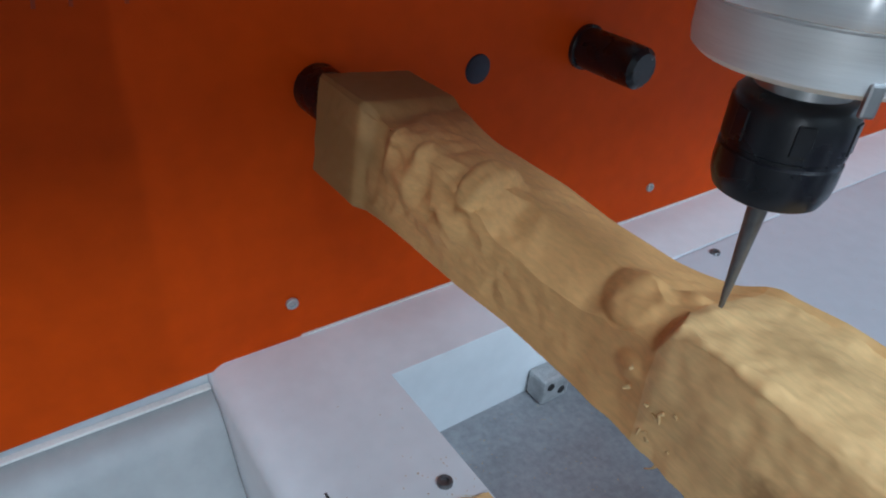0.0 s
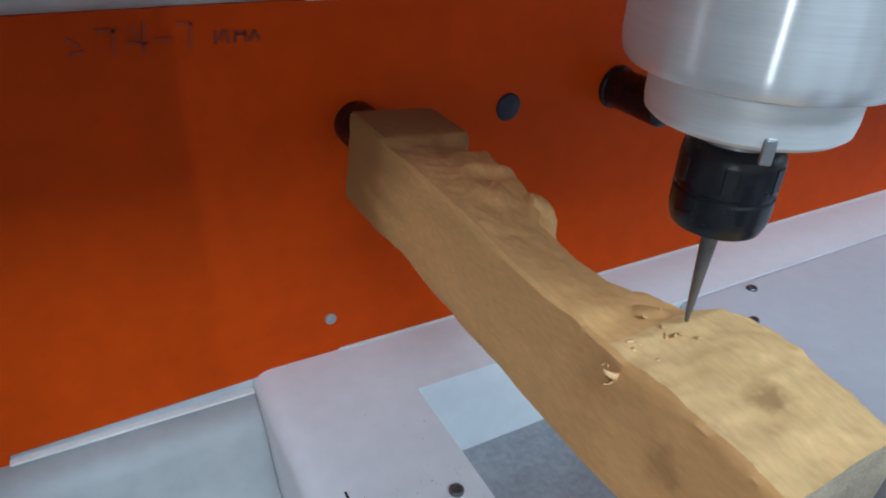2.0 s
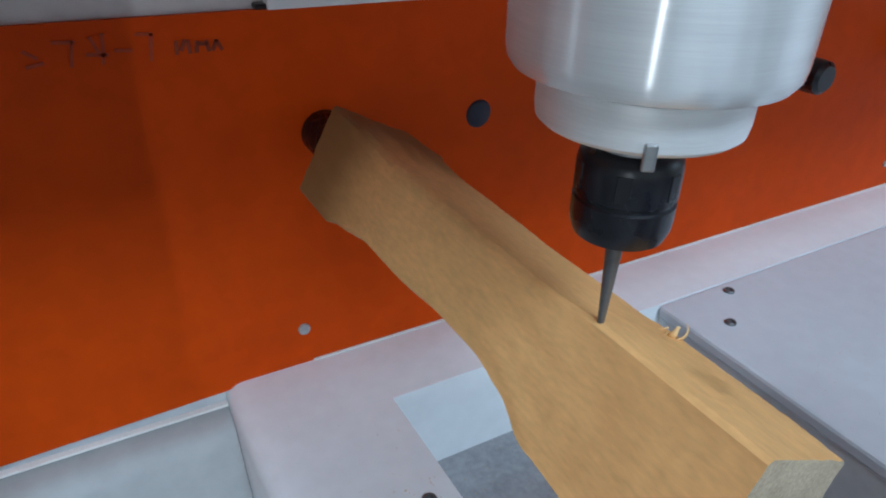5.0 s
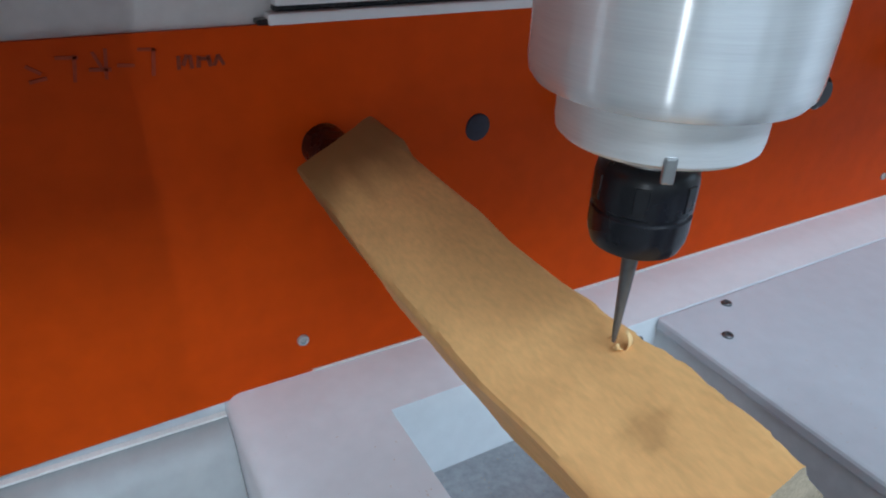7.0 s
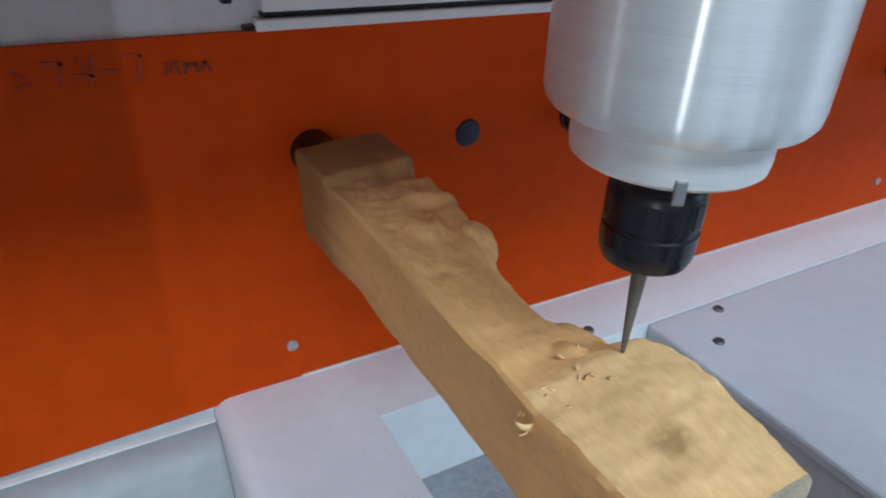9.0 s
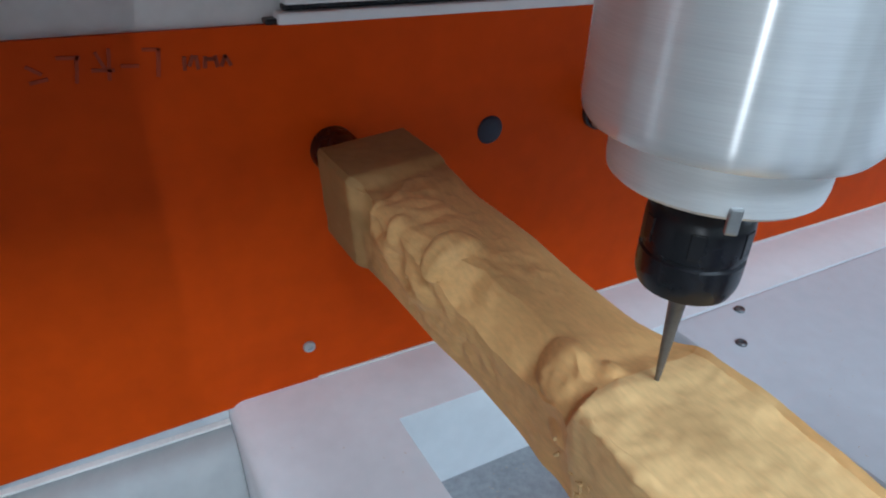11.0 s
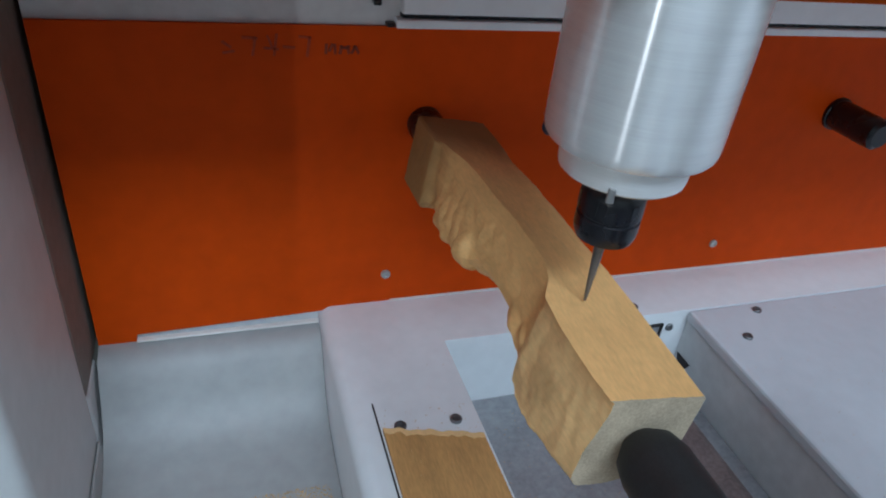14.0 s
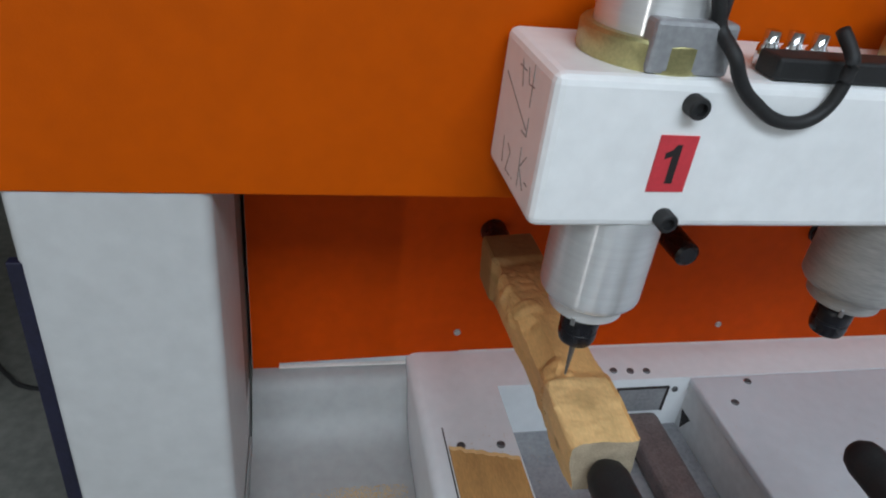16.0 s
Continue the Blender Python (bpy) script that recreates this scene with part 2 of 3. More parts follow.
# ---- hall round the machine ----
# walls and ceiling are unseen, added to close in and bounce the light
def hall():
    part("floor", block(-4, 3, -4, 3, -0.9, -0.8), FLOOR)["kind"] = "structure"
    bm = bmesh.new()
    # ceiling with the opening of the roof light
    for x0, x1, y0, y1 in ((-4, 3, -4, -3.05), (-4, 3, -1.95, 3), (-4, -1.2, -3.05, -1.95), (1.2, 3, -3.05, -1.95)):
        block(x0, x1, y0, y1, 2.6, 2.7, bm=bm)
    part("ceiling", bm, CEIL)["kind"] = "structure"
    bm = bmesh.new()
    # east wall with a window opening
    for y0, y1, z0, z1 in ((-4, -2.25, -0.8, 2.6), (-0.95, 3, -0.8, 2.6), (-2.25, -0.95, -0.8, 0.5), (-2.25, -0.95, 1.9, 2.6)):
        block(3.0, 3.15, y0, y1, z0, z1, bm=bm)
    part("wall_east", bm, PLASTER)["kind"] = "structure"
    part("wall_west", block(-4.15, -4.0, -4, 3, -0.8, 2.6), PLASTER)["kind"] = "structure"
    bm = bmesh.new()
    # south wall with a tall narrow door opening
    for x0, x1, z0, z1 in ((-4, -3.6, -0.8, 2.6), (-3.2, 3, -0.8, 2.6), (-3.6, -3.2, 1.9, 2.6)):
        block(x0, x1, -4.15, -4.0, z0, z1, bm=bm)
    part("wall_south", bm, PLASTER)["kind"] = "structure"
    part("wall_north", block(-4, 3, 3, 3.15, -0.8, 2.6), PLASTER)["kind"] = "structure"


hall()


# ---- machine frame ----
def machine_bed():
    bed = empty("machine_bed", "white painted steel machine bed with a rectangular trough", "machine bed", kind="structure")
    # rear cross beam, left strip and right table, rounded at the long outer edge
    bm = bmesh.new()
    R = 0.012
    prof = [(0.004, -0.45)] + [(0.004 + R - R * math.cos(a), -R + R * math.sin(a)) for a in np.linspace(0, math.pi / 2, 7)]
    front, rear = -1.0, 0.004
    # left strip: extruded along y
    pts = prof + [(0.1, 0.0), (0.1, -0.45)]
    a = [bm.verts.new((x, front, z)) for x, z in pts]
    b = [bm.verts.new((x, -0.062, z)) for x, z in pts]
    for i in range(len(pts)):
        j = (i + 1) % len(pts)
        bm.faces.new((a[i], a[j], b[j], b[i]))
    bm.faces.new(a)
    bm.faces.new(b)
    pts2 = prof + [(1.9, 0.0), (1.9, -0.45)]
    a = [bm.verts.new((x, -0.062, z)) for x, z in pts2]
    b = [bm.verts.new((x, rear, z)) for x, z in pts2]
    for i in range(len(pts2)):
        j = (i + 1) % len(pts2)
        bm.faces.new((a[i], a[j], b[j], b[i]))
    bm.faces.new(a)
    bm.faces.new(b)
    bmesh.ops.recalc_face_normals(bm, faces=bm.faces)
    sharpen(part("bed_frame", bm, WHITE, bed, smooth=True), 40)
    # right table: a plate with a rounded edge on a wall that stands back a little
    part("table_plate", block(0.3435, 1.9, -1.0, -0.0625, -0.012, 0.0, 0.003), BED_WHITE, bed)
    part("trough_wall", block(0.347, 1.9, -1.0, -0.0625, -0.45, -0.0125), GREY_PAINT, bed, "grey-white inner wall of the trough")
    part("trough_floor", block(0.1005, 0.3465, -1.0, -0.0625, -0.12, -0.078), GREY, bed, "grey steel floor of the trough")
    part("plinth", block(0.03, 1.88, -0.97, -0.02, -0.8, -0.4505, 0.004), GREY_PAINT, bed)
    return bed


bed = machine_bed()


def bed_fittings():
    for x, y in ((0.4133, -0.0749), (0.3767, -0.1076), (0.249, -0.046), (0.270, -0.048), (0.291, -0.049)):
        screw_head(x, y, 0.0, 0.0045, bed)
    for x, y in ((0.0405, -0.1457), (0.0821, -0.1475)):
        screw_head(x, y, 0.0008, 0.0045, bed)


def left_chute():
    """The white sheet that falls from under the panel to the front."""
    bm = bmesh.new()
    prof = [(0.003, -0.0155), (-0.005, -0.0155), (-0.016, -0.0185), (-0.026, -0.030), (-0.036, -0.048), (-0.048, -0.064), (-0.066, -0.0765), (-0.088, -0.0830), (-0.115, -0.086), (-0.15, -0.091), (-0.22, -0.095), (-0.5, -0.10), (-1.0, -0.105)]
    rows = []
    for dz in (0, -0.004):
        rows.append([[bm.verts.new((x, y, z + dz)) for y, z in prof] for x in (-0.172, 0.0035)])
    for top, low in ((rows[0][0], rows[0][1]), (rows[1][1], rows[1][0])):
        for i in range(len(prof) - 1):
            bm.faces.new((top[i], top[i + 1], low[i + 1], low[i]))
    for s in (0, 1):
        for i in range(len(prof) - 1):
            bm.faces.new((rows[0][s][i], rows[1][s][i], rows[1][s][i + 1], rows[0][s][i + 1]))
    bmesh.ops.recalc_face_normals(bm, faces=bm.faces)
    ch = empty("chip_chute", "dusty, shade-greyed sheet metal chip chute curving down from the orange panel", "chute")
    sharpen(part("chute_sheet", bm, CHUTE, ch, smooth=True), 50)
    part("chute_lip", block(-0.143, 0.0035, -0.0045, 0.0005, -0.0135, -0.0115, 0.0004), WHITE_EDGE, ch, "bright folded rear lip")
    part("chute_flange", block(-0.1742, -0.1722, -1.0, -0.06, -0.112, -0.060, 0.0008), CHUTE, ch, "upright side flange")


def lower_panel():
    p = empty("headstock_panel", "orange powder-coated steel panel behind the workpiece", "machine panel")
    bm = bmesh.new()
    outline = [(-0.172, -0.0195), (-0.143, -0.0185), (-0.143, -0.0085), (0.067, -0.002), (0.067, 0.0015), (1.9, 0.0015), (1.9, 0.2425), (-0.172, 0.2425)]
    a = [bm.verts.new((x, 0.0, z)) for x, z in outline]
    b = [bm.verts.new((x, 0.003, z)) for x, z in outline]
    bm.faces.new(a)
    bm.faces.new(b)
    for i in range(len(outline)):
        j = (i + 1) % len(outline)
        bm.faces.new((a[i], a[j], b[j], b[i]))
    bmesh.ops.recalc_face_normals(bm, faces=bm.faces)
    part("sheet", bm, ORANGE, p)
    part("bottom_edge", block(0.067, 1.9, -0.0015, 0.004, 0.0003, 0.0013), WHITE_EDGE, p, "thin bare white lower edge")
    for x, z in ((0.0616, 0.0298), (0.405, 0.030), (0.748, 0.030)):
        screw_head(x, -0.0005, z, 0.0042, p, False, "", CHROME_DULL)
    part("hole_plug", lathe([(0.0, 0.0012), (0.0085, 0.0012), (0.0098, 0.0), (0.0098, -0.001)], 28, Matrix.Translation((0.195, 0, 0.1655)) @ TO_FRONT), NAVY, p, "dark blue plastic hole plug", True)
    # pen writing, too faint to read
    for x, z, w, h, r in ((-0.057, 0.229, 0.007, 0.0016, 35), (-0.056, 0.224, 0.008, 0.0016, -10), (-0.042, 0.2335, 0.010, 0.0016, 4), (-0.0395, 0.228, 0.0016, 0.013, 10), (-0.029, 0.231, 0.0016, 0.009, -20), (-0.0285, 0.2265, 0.010, 0.0016, 5), (-0.0255, 0.229, 0.0016, 0.015, 8), (-0.0165, 0.2275, 0.008, 0.0016, 5), (-0.006, 0.2345, 0.008, 0.0016, 4), (-0.0035, 0.228, 0.0018, 0.014, 8), (0.0085, 0.2265, 0.0018, 0.007, 4), (0.0118, 0.2275, 0.0018, 0.006, 25), (0.0146, 0.2265, 0.0018, 0.007, -4), (0.0185, 0.2262, 0.0020, 0.006, 8), (0.0215, 0.2275, 0.005, 0.0018, 4), (0.0240, 0.2262, 0.0020, 0.006, -8), (0.0275, 0.2262, 0.0018, 0.006, 25), (0.0300, 0.2262, 0.0018, 0.006, -25)):
        bmk = block(-w / 2, w / 2, -0.0008, 0.0, -h / 2, h / 2)
        bmesh.ops.transform(bmk, matrix=pose(x, 0, z, 0, r, 0), verts=bmk.verts)
        part("pen_mark", bmk, INK_FADED if x > 0 else INK_FAINT, p)
    return p


INK_GREY = mat("grey_pen_ink", (0.25, 0.24, 0.23), 0.6, vary=0.2, scale=200)
INK_FAINT = mat("nearly_gone_ink", (0.40, 0.040, 0.001), 0.6, vary=0.15, scale=200)
INK_FADED = mat("faded_ink", (0.26, 0.03, 0.002), 0.6, vary=0.2, scale=200)
left_chute()
lower_panel()
bed_fittings()


def behind_panel():
    s = empty("rail_carrier", "white painted rail carrier above the orange panel", "machine frame", kind="structure")
    part("back_plate", block(-0.173, 1.9, 0.0045, 0.2, -0.2, 0.3165), GREY_PAINT, s)
    raised = pose(0, 0, 0.2428)
    for name, x0, y0, z0, z1, m, note in (("rail_lip", 0.056, -0.006, 0.0, 0.006, WHITE, ""), ("rail_groove", 0.060, -0.002, 0.0062, 0.0095, BLACK, "dark groove of the guide rail"), ("rail_bar", 0.060, -0.006, 0.0097, 0.073, WHITE, "")):
        ob = part(name, block(x0, 1.9, y0, 0.004, z0, z1, 0.001), m, s, note)
        ob.matrix_basis = raised
    for x0, x1, z0, z1 in ((0.050, 0.0595, 0.0, 0.003), (0.040, 0.0455, 0.0145, 0.019)):
        part("clip", block(x0, x1, -0.004, 0.0043, z0, z1, 0.001), BLACK, s).matrix_basis = raised


behind_panel()


def gantry():
    g = empty("gantry", "orange gantry beam on a light grey column", "machine gantry", kind="structure")
    part("beam_cover", block(-1.6, 1.9, -0.1970, 0.25, 0.3138, 0.93, 0.0012, 2), BEAM_ORANGE, g, "yellowish orange powder-coated beam cover")
    sharpen(part("column", block(-0.300, -0.1748, -0.1953, -0.052, -0.8, 0.330, 0.008, 4), COLUMN, g, "light grey painted rectangular steel column", True), 50)
    part("column_foot", block(-0.298, -0.1750, -0.0515, -0.006, -0.8, -0.022, 0.003), COLUMN, g, "light grey foot behind the column")
    # rear of the column side, coloured dark for the shade by the panel
    part("shaded_column_rear", block(-0.29, -0.1760, -0.0515, 0.2, -0.0215, 0.3136, 0.002), COLUMN_SHADE, g, "rear of the column side, dark brown-grey for shade")
    # slightly tilted dark strip along the column's left edge
    m = pose(-0.3065, -0.19, -0.27, 0, 0.6, 0)
    ob = part("side_strip", block(-0.0055, 0.0055, -0.004, 0.004, -0.53, 0.53, 0.001), NAVY, g, "dark blue-black strip beside the column")
    ob.matrix_basis = m
    return g


gantry()
pts = [(-1.5, 1.35, -0.794), (-1.2, 1.25, -0.794), (-1.07, 1.17, -0.794), (-0.99, 1.10, -0.794), (-0.955, 1.04, -0.794), (-0.935, 0.97, -0.794), (-0.90, 0.91, -0.794), (-0.86, 0.865, -0.794), (-0.8, 0.82, -0.794), (-0.6, 0.78, -0.794)]
tagged(part("floor_cable", tube(pts, 0.006), RUBBER, None, "", True), "thin black cable lying on the grey concrete floor", "cable")


AX, AZ, PITCH = 0.0846, 0.1694, 0.2041  # the turning axis of the first blank and the spacing of the stations


def stub(x, chucked=False):
    d = empty("drive_centre", "black steel drive centre on the orange panel", "drive centre", group="drive centres")
    m = Matrix.Translation((x, 0, AZ)) @ TO_FRONT
    if chucked:
        sharpen(part("face_plate", lathe([(0, 0.0495), (0.0125, 0.0495), (0.0140, 0.047), (0.0140, 0.0)], 40, m), BLACK, d, smooth=True))
    else:
        sharpen(part("flange", lathe([(0.0, 0.004), (0.0150, 0.004), (0.0158, 0.003), (0.0158, 0.0)], 36, m), BLACK, d, smooth=True))
        sharpen(part("shaft", lathe([(0, 0.054), (0.0105, 0.054), (0.0138, 0.051), (0.0142, 0.046), (0.0142, 0.003)], 32, m), BLACK, d, smooth=True))
    return d


stub(AX, True)
for k in (1, 2, 3):
    stub(AX + PITCH * k)


# ---- workpiece ----
def smooth_step(a, b, v):
    t = min(1.0, max(0.0, (v - a) / (b - a)))
    return t * t * (3 - 2 * t)


def along(knots, s):
    for (a, ha), (b, hb) in zip(knots, knots[1:]):
        if a <= s <= b:
            return ha + (hb - ha) * smooth_step(a, b, s)
    return knots[-1][1] if s > knots[-1][0] else knots[0][1]


END = 0.316
# half widths along the blank: the plain flank, the plain underside, the two carved sides, and the cut corner between these
PLAIN = ((0.05, 0.0246), (0.088, 0.0244), (0.12, 0.0222), (0.235, 0.0222), (0.262, 0.0232), (END, 0.0228))
UNDER = ((0.05, 0.0250), (0.10, 0.0254), (0.15, 0.0280), (0.225, 0.0280), (0.275, 0.0248), (END, 0.0236))
CUT = ((0.05, 0.0248), (0.088, 0.0248), (0.096, 0.0214), (0.16, 0.0204), (0.195, 0.0180), (0.220, 0.0180), (0.240, 0.0195), (0.258, 0.0250), (0.278, 0.0264), (0.30, 0.0258), (END, 0.0246))
CORNER = ((0.05, 0.0340), (0.087, 0.0336), (0.095, 0.0280), (0.135, 0.0280), (0.168, 0.0225), (0.180, 0.0175), (0.203, 0.0155), (0.220, 0.0160), (0.232, 0.0190), (0.250, 0.0245), (0.2565, 0.0325), (0.268, 0.0360), (0.280, 0.0352), (0.297, 0.0330), (END, 0.0302))


def relief(p, s):
    """Height of the carving; p runs across the carved sides from -1 to 1 with the corner at 0, s from the drive centre to the tail."""
    h = 0.0
    for cp, cs, rp, rs, amp, curl in ((-0.12, 0.116, 0.50, 0.021, 0.0034, 1), (-0.42, 0.146, 0.40, 0.029, 0.0042, -1)):
        dp, ds = (p - cp) / rp, (s - cs) / rs
        r = math.hypot(dp, ds)
        if r < 1:
            a = math.atan2(ds, dp) * curl
            h += amp * 0.95 * (1 - r * r) ** 0.8 * (0.55 + 0.45 * math.cos(r * 6.0 + a))
    # shell with flutes across it
    q = ((p - 0.22) / 0.5) ** 2 + ((s - 0.141) / 0.034) ** 2
    if q < 1:
        flute = abs(math.sin((s - 0.106) * math.pi / 0.0115 + 1.6 * abs(p - 0.1)))
        h += (1 - q) ** 0.6 * (0.0010 + 0.0017 * flute * (0.75 + 0.5 * noise.noise(Vector((p * 4, s * 60, 6.0)))))
    # hollow between the head and the shell
    q = ((p + 0.05) / 0.5) ** 2 + ((s - 0.101) / 0.012) ** 2
    if q < 1:
        h -= 0.0036 * (1 - q)
    # upturned curl at the end of the shell, steep on both sides
    ds = (s - 0.163) / (0.0085 if s < 0.163 else 0.0066)
    q = ((p - 0.16) / 0.36) ** 2 + ds * ds
    if q < 1:
        h += 0.0058 * (1 - q) ** 0.6
    # the ear before the block
    for cp, cs, rp, rs, amp in ((0.12, 0.2335, 0.30, 0.0125, 0.0032), (-0.10, 0.2390, 0.20, 0.0085, 0.0012), (-0.42, 0.2445, 0.12, 0.006, 0.0022), (0.34, 0.2455, 0.12, 0.006, 0.0022)):
        q = ((p - cp) / rp) ** 2 + ((s - cs) / rs) ** 2
        if q < 1:
            h += amp * (1 - q) ** 0.9 * (1.0 + 0.5 * noise.noise(Vector((p * 6, s * 110, 2.0))) + 0.06 * noise.noise(Vector((p * 22, s * 420, 5.0))))
    rough = 0.0004 + 0.0004 * (0.092 < s < 0.192) + 0.0001 * (s > 0.2515)
    if s > 0.2535:  # small chips on the newly milled block
        h += 0.0004 * max(0.0, noise.noise(Vector((p * 26, s * 330, 4.0)))) + 0.0004 * max(0.0, noise.noise(Vector((p * 11, s * 140, 9.0))) - 0.15)
    return h + rough * noise.fractal(Vector((p * 5.5, s * 130, 0)), 0.8, 2.0, 3)


def fall(p, s):
    """How far the block, and the neck on its second side, fall off towards the plain sides."""
    neck = 0.0030 * smooth_step(0.10, 0.13, s) * (1 - smooth_step(0.235, 0.260, s)) * smooth_step(0.35, 1.0, p)
    return neck + (0.0058 if p < 0 else 0.0042) * smooth_step(0.236, 0.260, s) * smooth_step(0.30, 1.0, abs(p))


def lip(p, s, side):
    """Torn, raised fibres along the plain edges of the block."""
    d = (1 - abs(p)) / 0.17
    if s < 0.2535 or d > 1:
        return 0.0
    tear = 0.55 + 0.75 * noise.noise(Vector((s * 110, 7.3 * side, 0))) + 0.35 * noise.noise(Vector((s * 420, 3.1 * side, p * 20)))
    return 0.0010 * max(0.0, tear) * (1 - d) ** 0.8 * smooth_step(0.2535, 0.260, s)


def workpiece():
    bm = bmesh.new()
    ny, n1, n2, n3 = 230, 14, 34, 30
    rows = []
    for j in range(ny + 1):
        s = 0.05 + (END - 0.05) * j / ny
        w, c, f = along(PLAIN, s), along(CUT, s), along(CORNER, s)
        f = min(f, c * 1.4142 - 0.0012)
        k = f * 1.4142 - c  # where the cut corner leaves the carved sides
        e = 0.0014
        drop = fall(-1, s)  # fall of the block towards the flank
        wob = lambda i: 0.0006 * noise.noise(Vector((i * 0.7, s * 45, 1.7))) + 0.0002 * noise.noise(Vector((i * 31.0, s * 300, 5.0)))
        u = along(UNDER, s)
        # the edge between the plain sides is worn round along the neck and splintered
        torn = (0.0010 + 0.0008 * noise.noise(Vector((s * 60, 3.3, 0))) + 0.0004 * noise.noise(Vector((s * 190, 8.1, 0)))) * smooth_step(0.06, 0.11, s) * (1 - smooth_step(0.20, 0.262, s))
        # the lower edge of the second carved side is rounded off along the neck
        off = 0.0050 * smooth_step(0.092, 0.125, s) * (1 - smooth_step(0.225, 0.258, s))
        loop = []

        for i in range(n1 + 1):  # plain underside
            loop.append((c - e - off - (c + w - 2 * e - torn - off) * i / n1, -u + wob(i) + (torn * 0.3 if i == n1 else 0)))
        for i in range(n1 + 1):  # plain flank
            loop.append((-w + wob(i + 40) + (torn * 0.3 if i == 0 else 0), -u + e + torn + (c - drop + u - 2 * e - torn) * i / n1))
        length = (k + w - e) + (c - k) * 0.7071
        for i in range(n2):  # first carved side
            x = -(w - e) + (k + w - e) * i / n2
            p = -1 + (x + w - e) / length
            loop.append((x, c + relief(p, s) * (1 if s > 0.26 else smooth_step(-1.0, -0.85, p)) - fall(p, s) + lip(p, s, -1)))
        for i in range(n3 + 1):  # cut corner
            t = i / n3
            x, z = k + (c - k) * t, c - (c - k) * t
            p = (t - 0.5) * 2 * (1 - (k + w - e) / length)
            q = relief(p, s) - fall(p, s) + 0.0012 * (1 - (2 * t - 1) ** 2) * (s > 0.25)
            a = math.pi / 2 * t
            loop.append((x + q * math.sin(a), z + q * math.cos(a)))
        for i in range(1, n2 + 1):  # second carved side
            z = k - (k + u - e - off) * i / n2
            p = 1 - (z + u - e - off) / ((k + u - e - off) + (c - k) * 0.7071)
            loop.append((c + relief(p, s) * (1 if s > 0.26 else smooth_step(1.0, 0.85, p)) - fall(p, s) + lip(p, s, 1), z))
        rows.append([bm.verts.new((x, -s, z)) for x, z in loop])
    n = len(rows[0])
    for a, b in zip(rows, rows[1:]):
        for i in range(n):
            k = (i + 1) % n
            bm.faces.new((a[i], a[k], b[k], b[i]))
    bm.faces.new(rows[0])
    bm.faces.new(rows[-1])
    bmesh.ops.recalc_face_normals(bm, faces=bm.faces)
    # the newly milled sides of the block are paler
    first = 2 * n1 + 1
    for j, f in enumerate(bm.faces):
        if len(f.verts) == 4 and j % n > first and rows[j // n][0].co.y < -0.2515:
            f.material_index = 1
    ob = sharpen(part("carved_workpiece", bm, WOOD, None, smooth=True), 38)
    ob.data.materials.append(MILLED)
    ob.data.materials.append(END_GRAIN)
    ob.data.polygons[-1].material_index = 2
    return tagged(ob, "pale pine blank half carved into a scrolled table leg", "workpiece")


piece = workpiece()


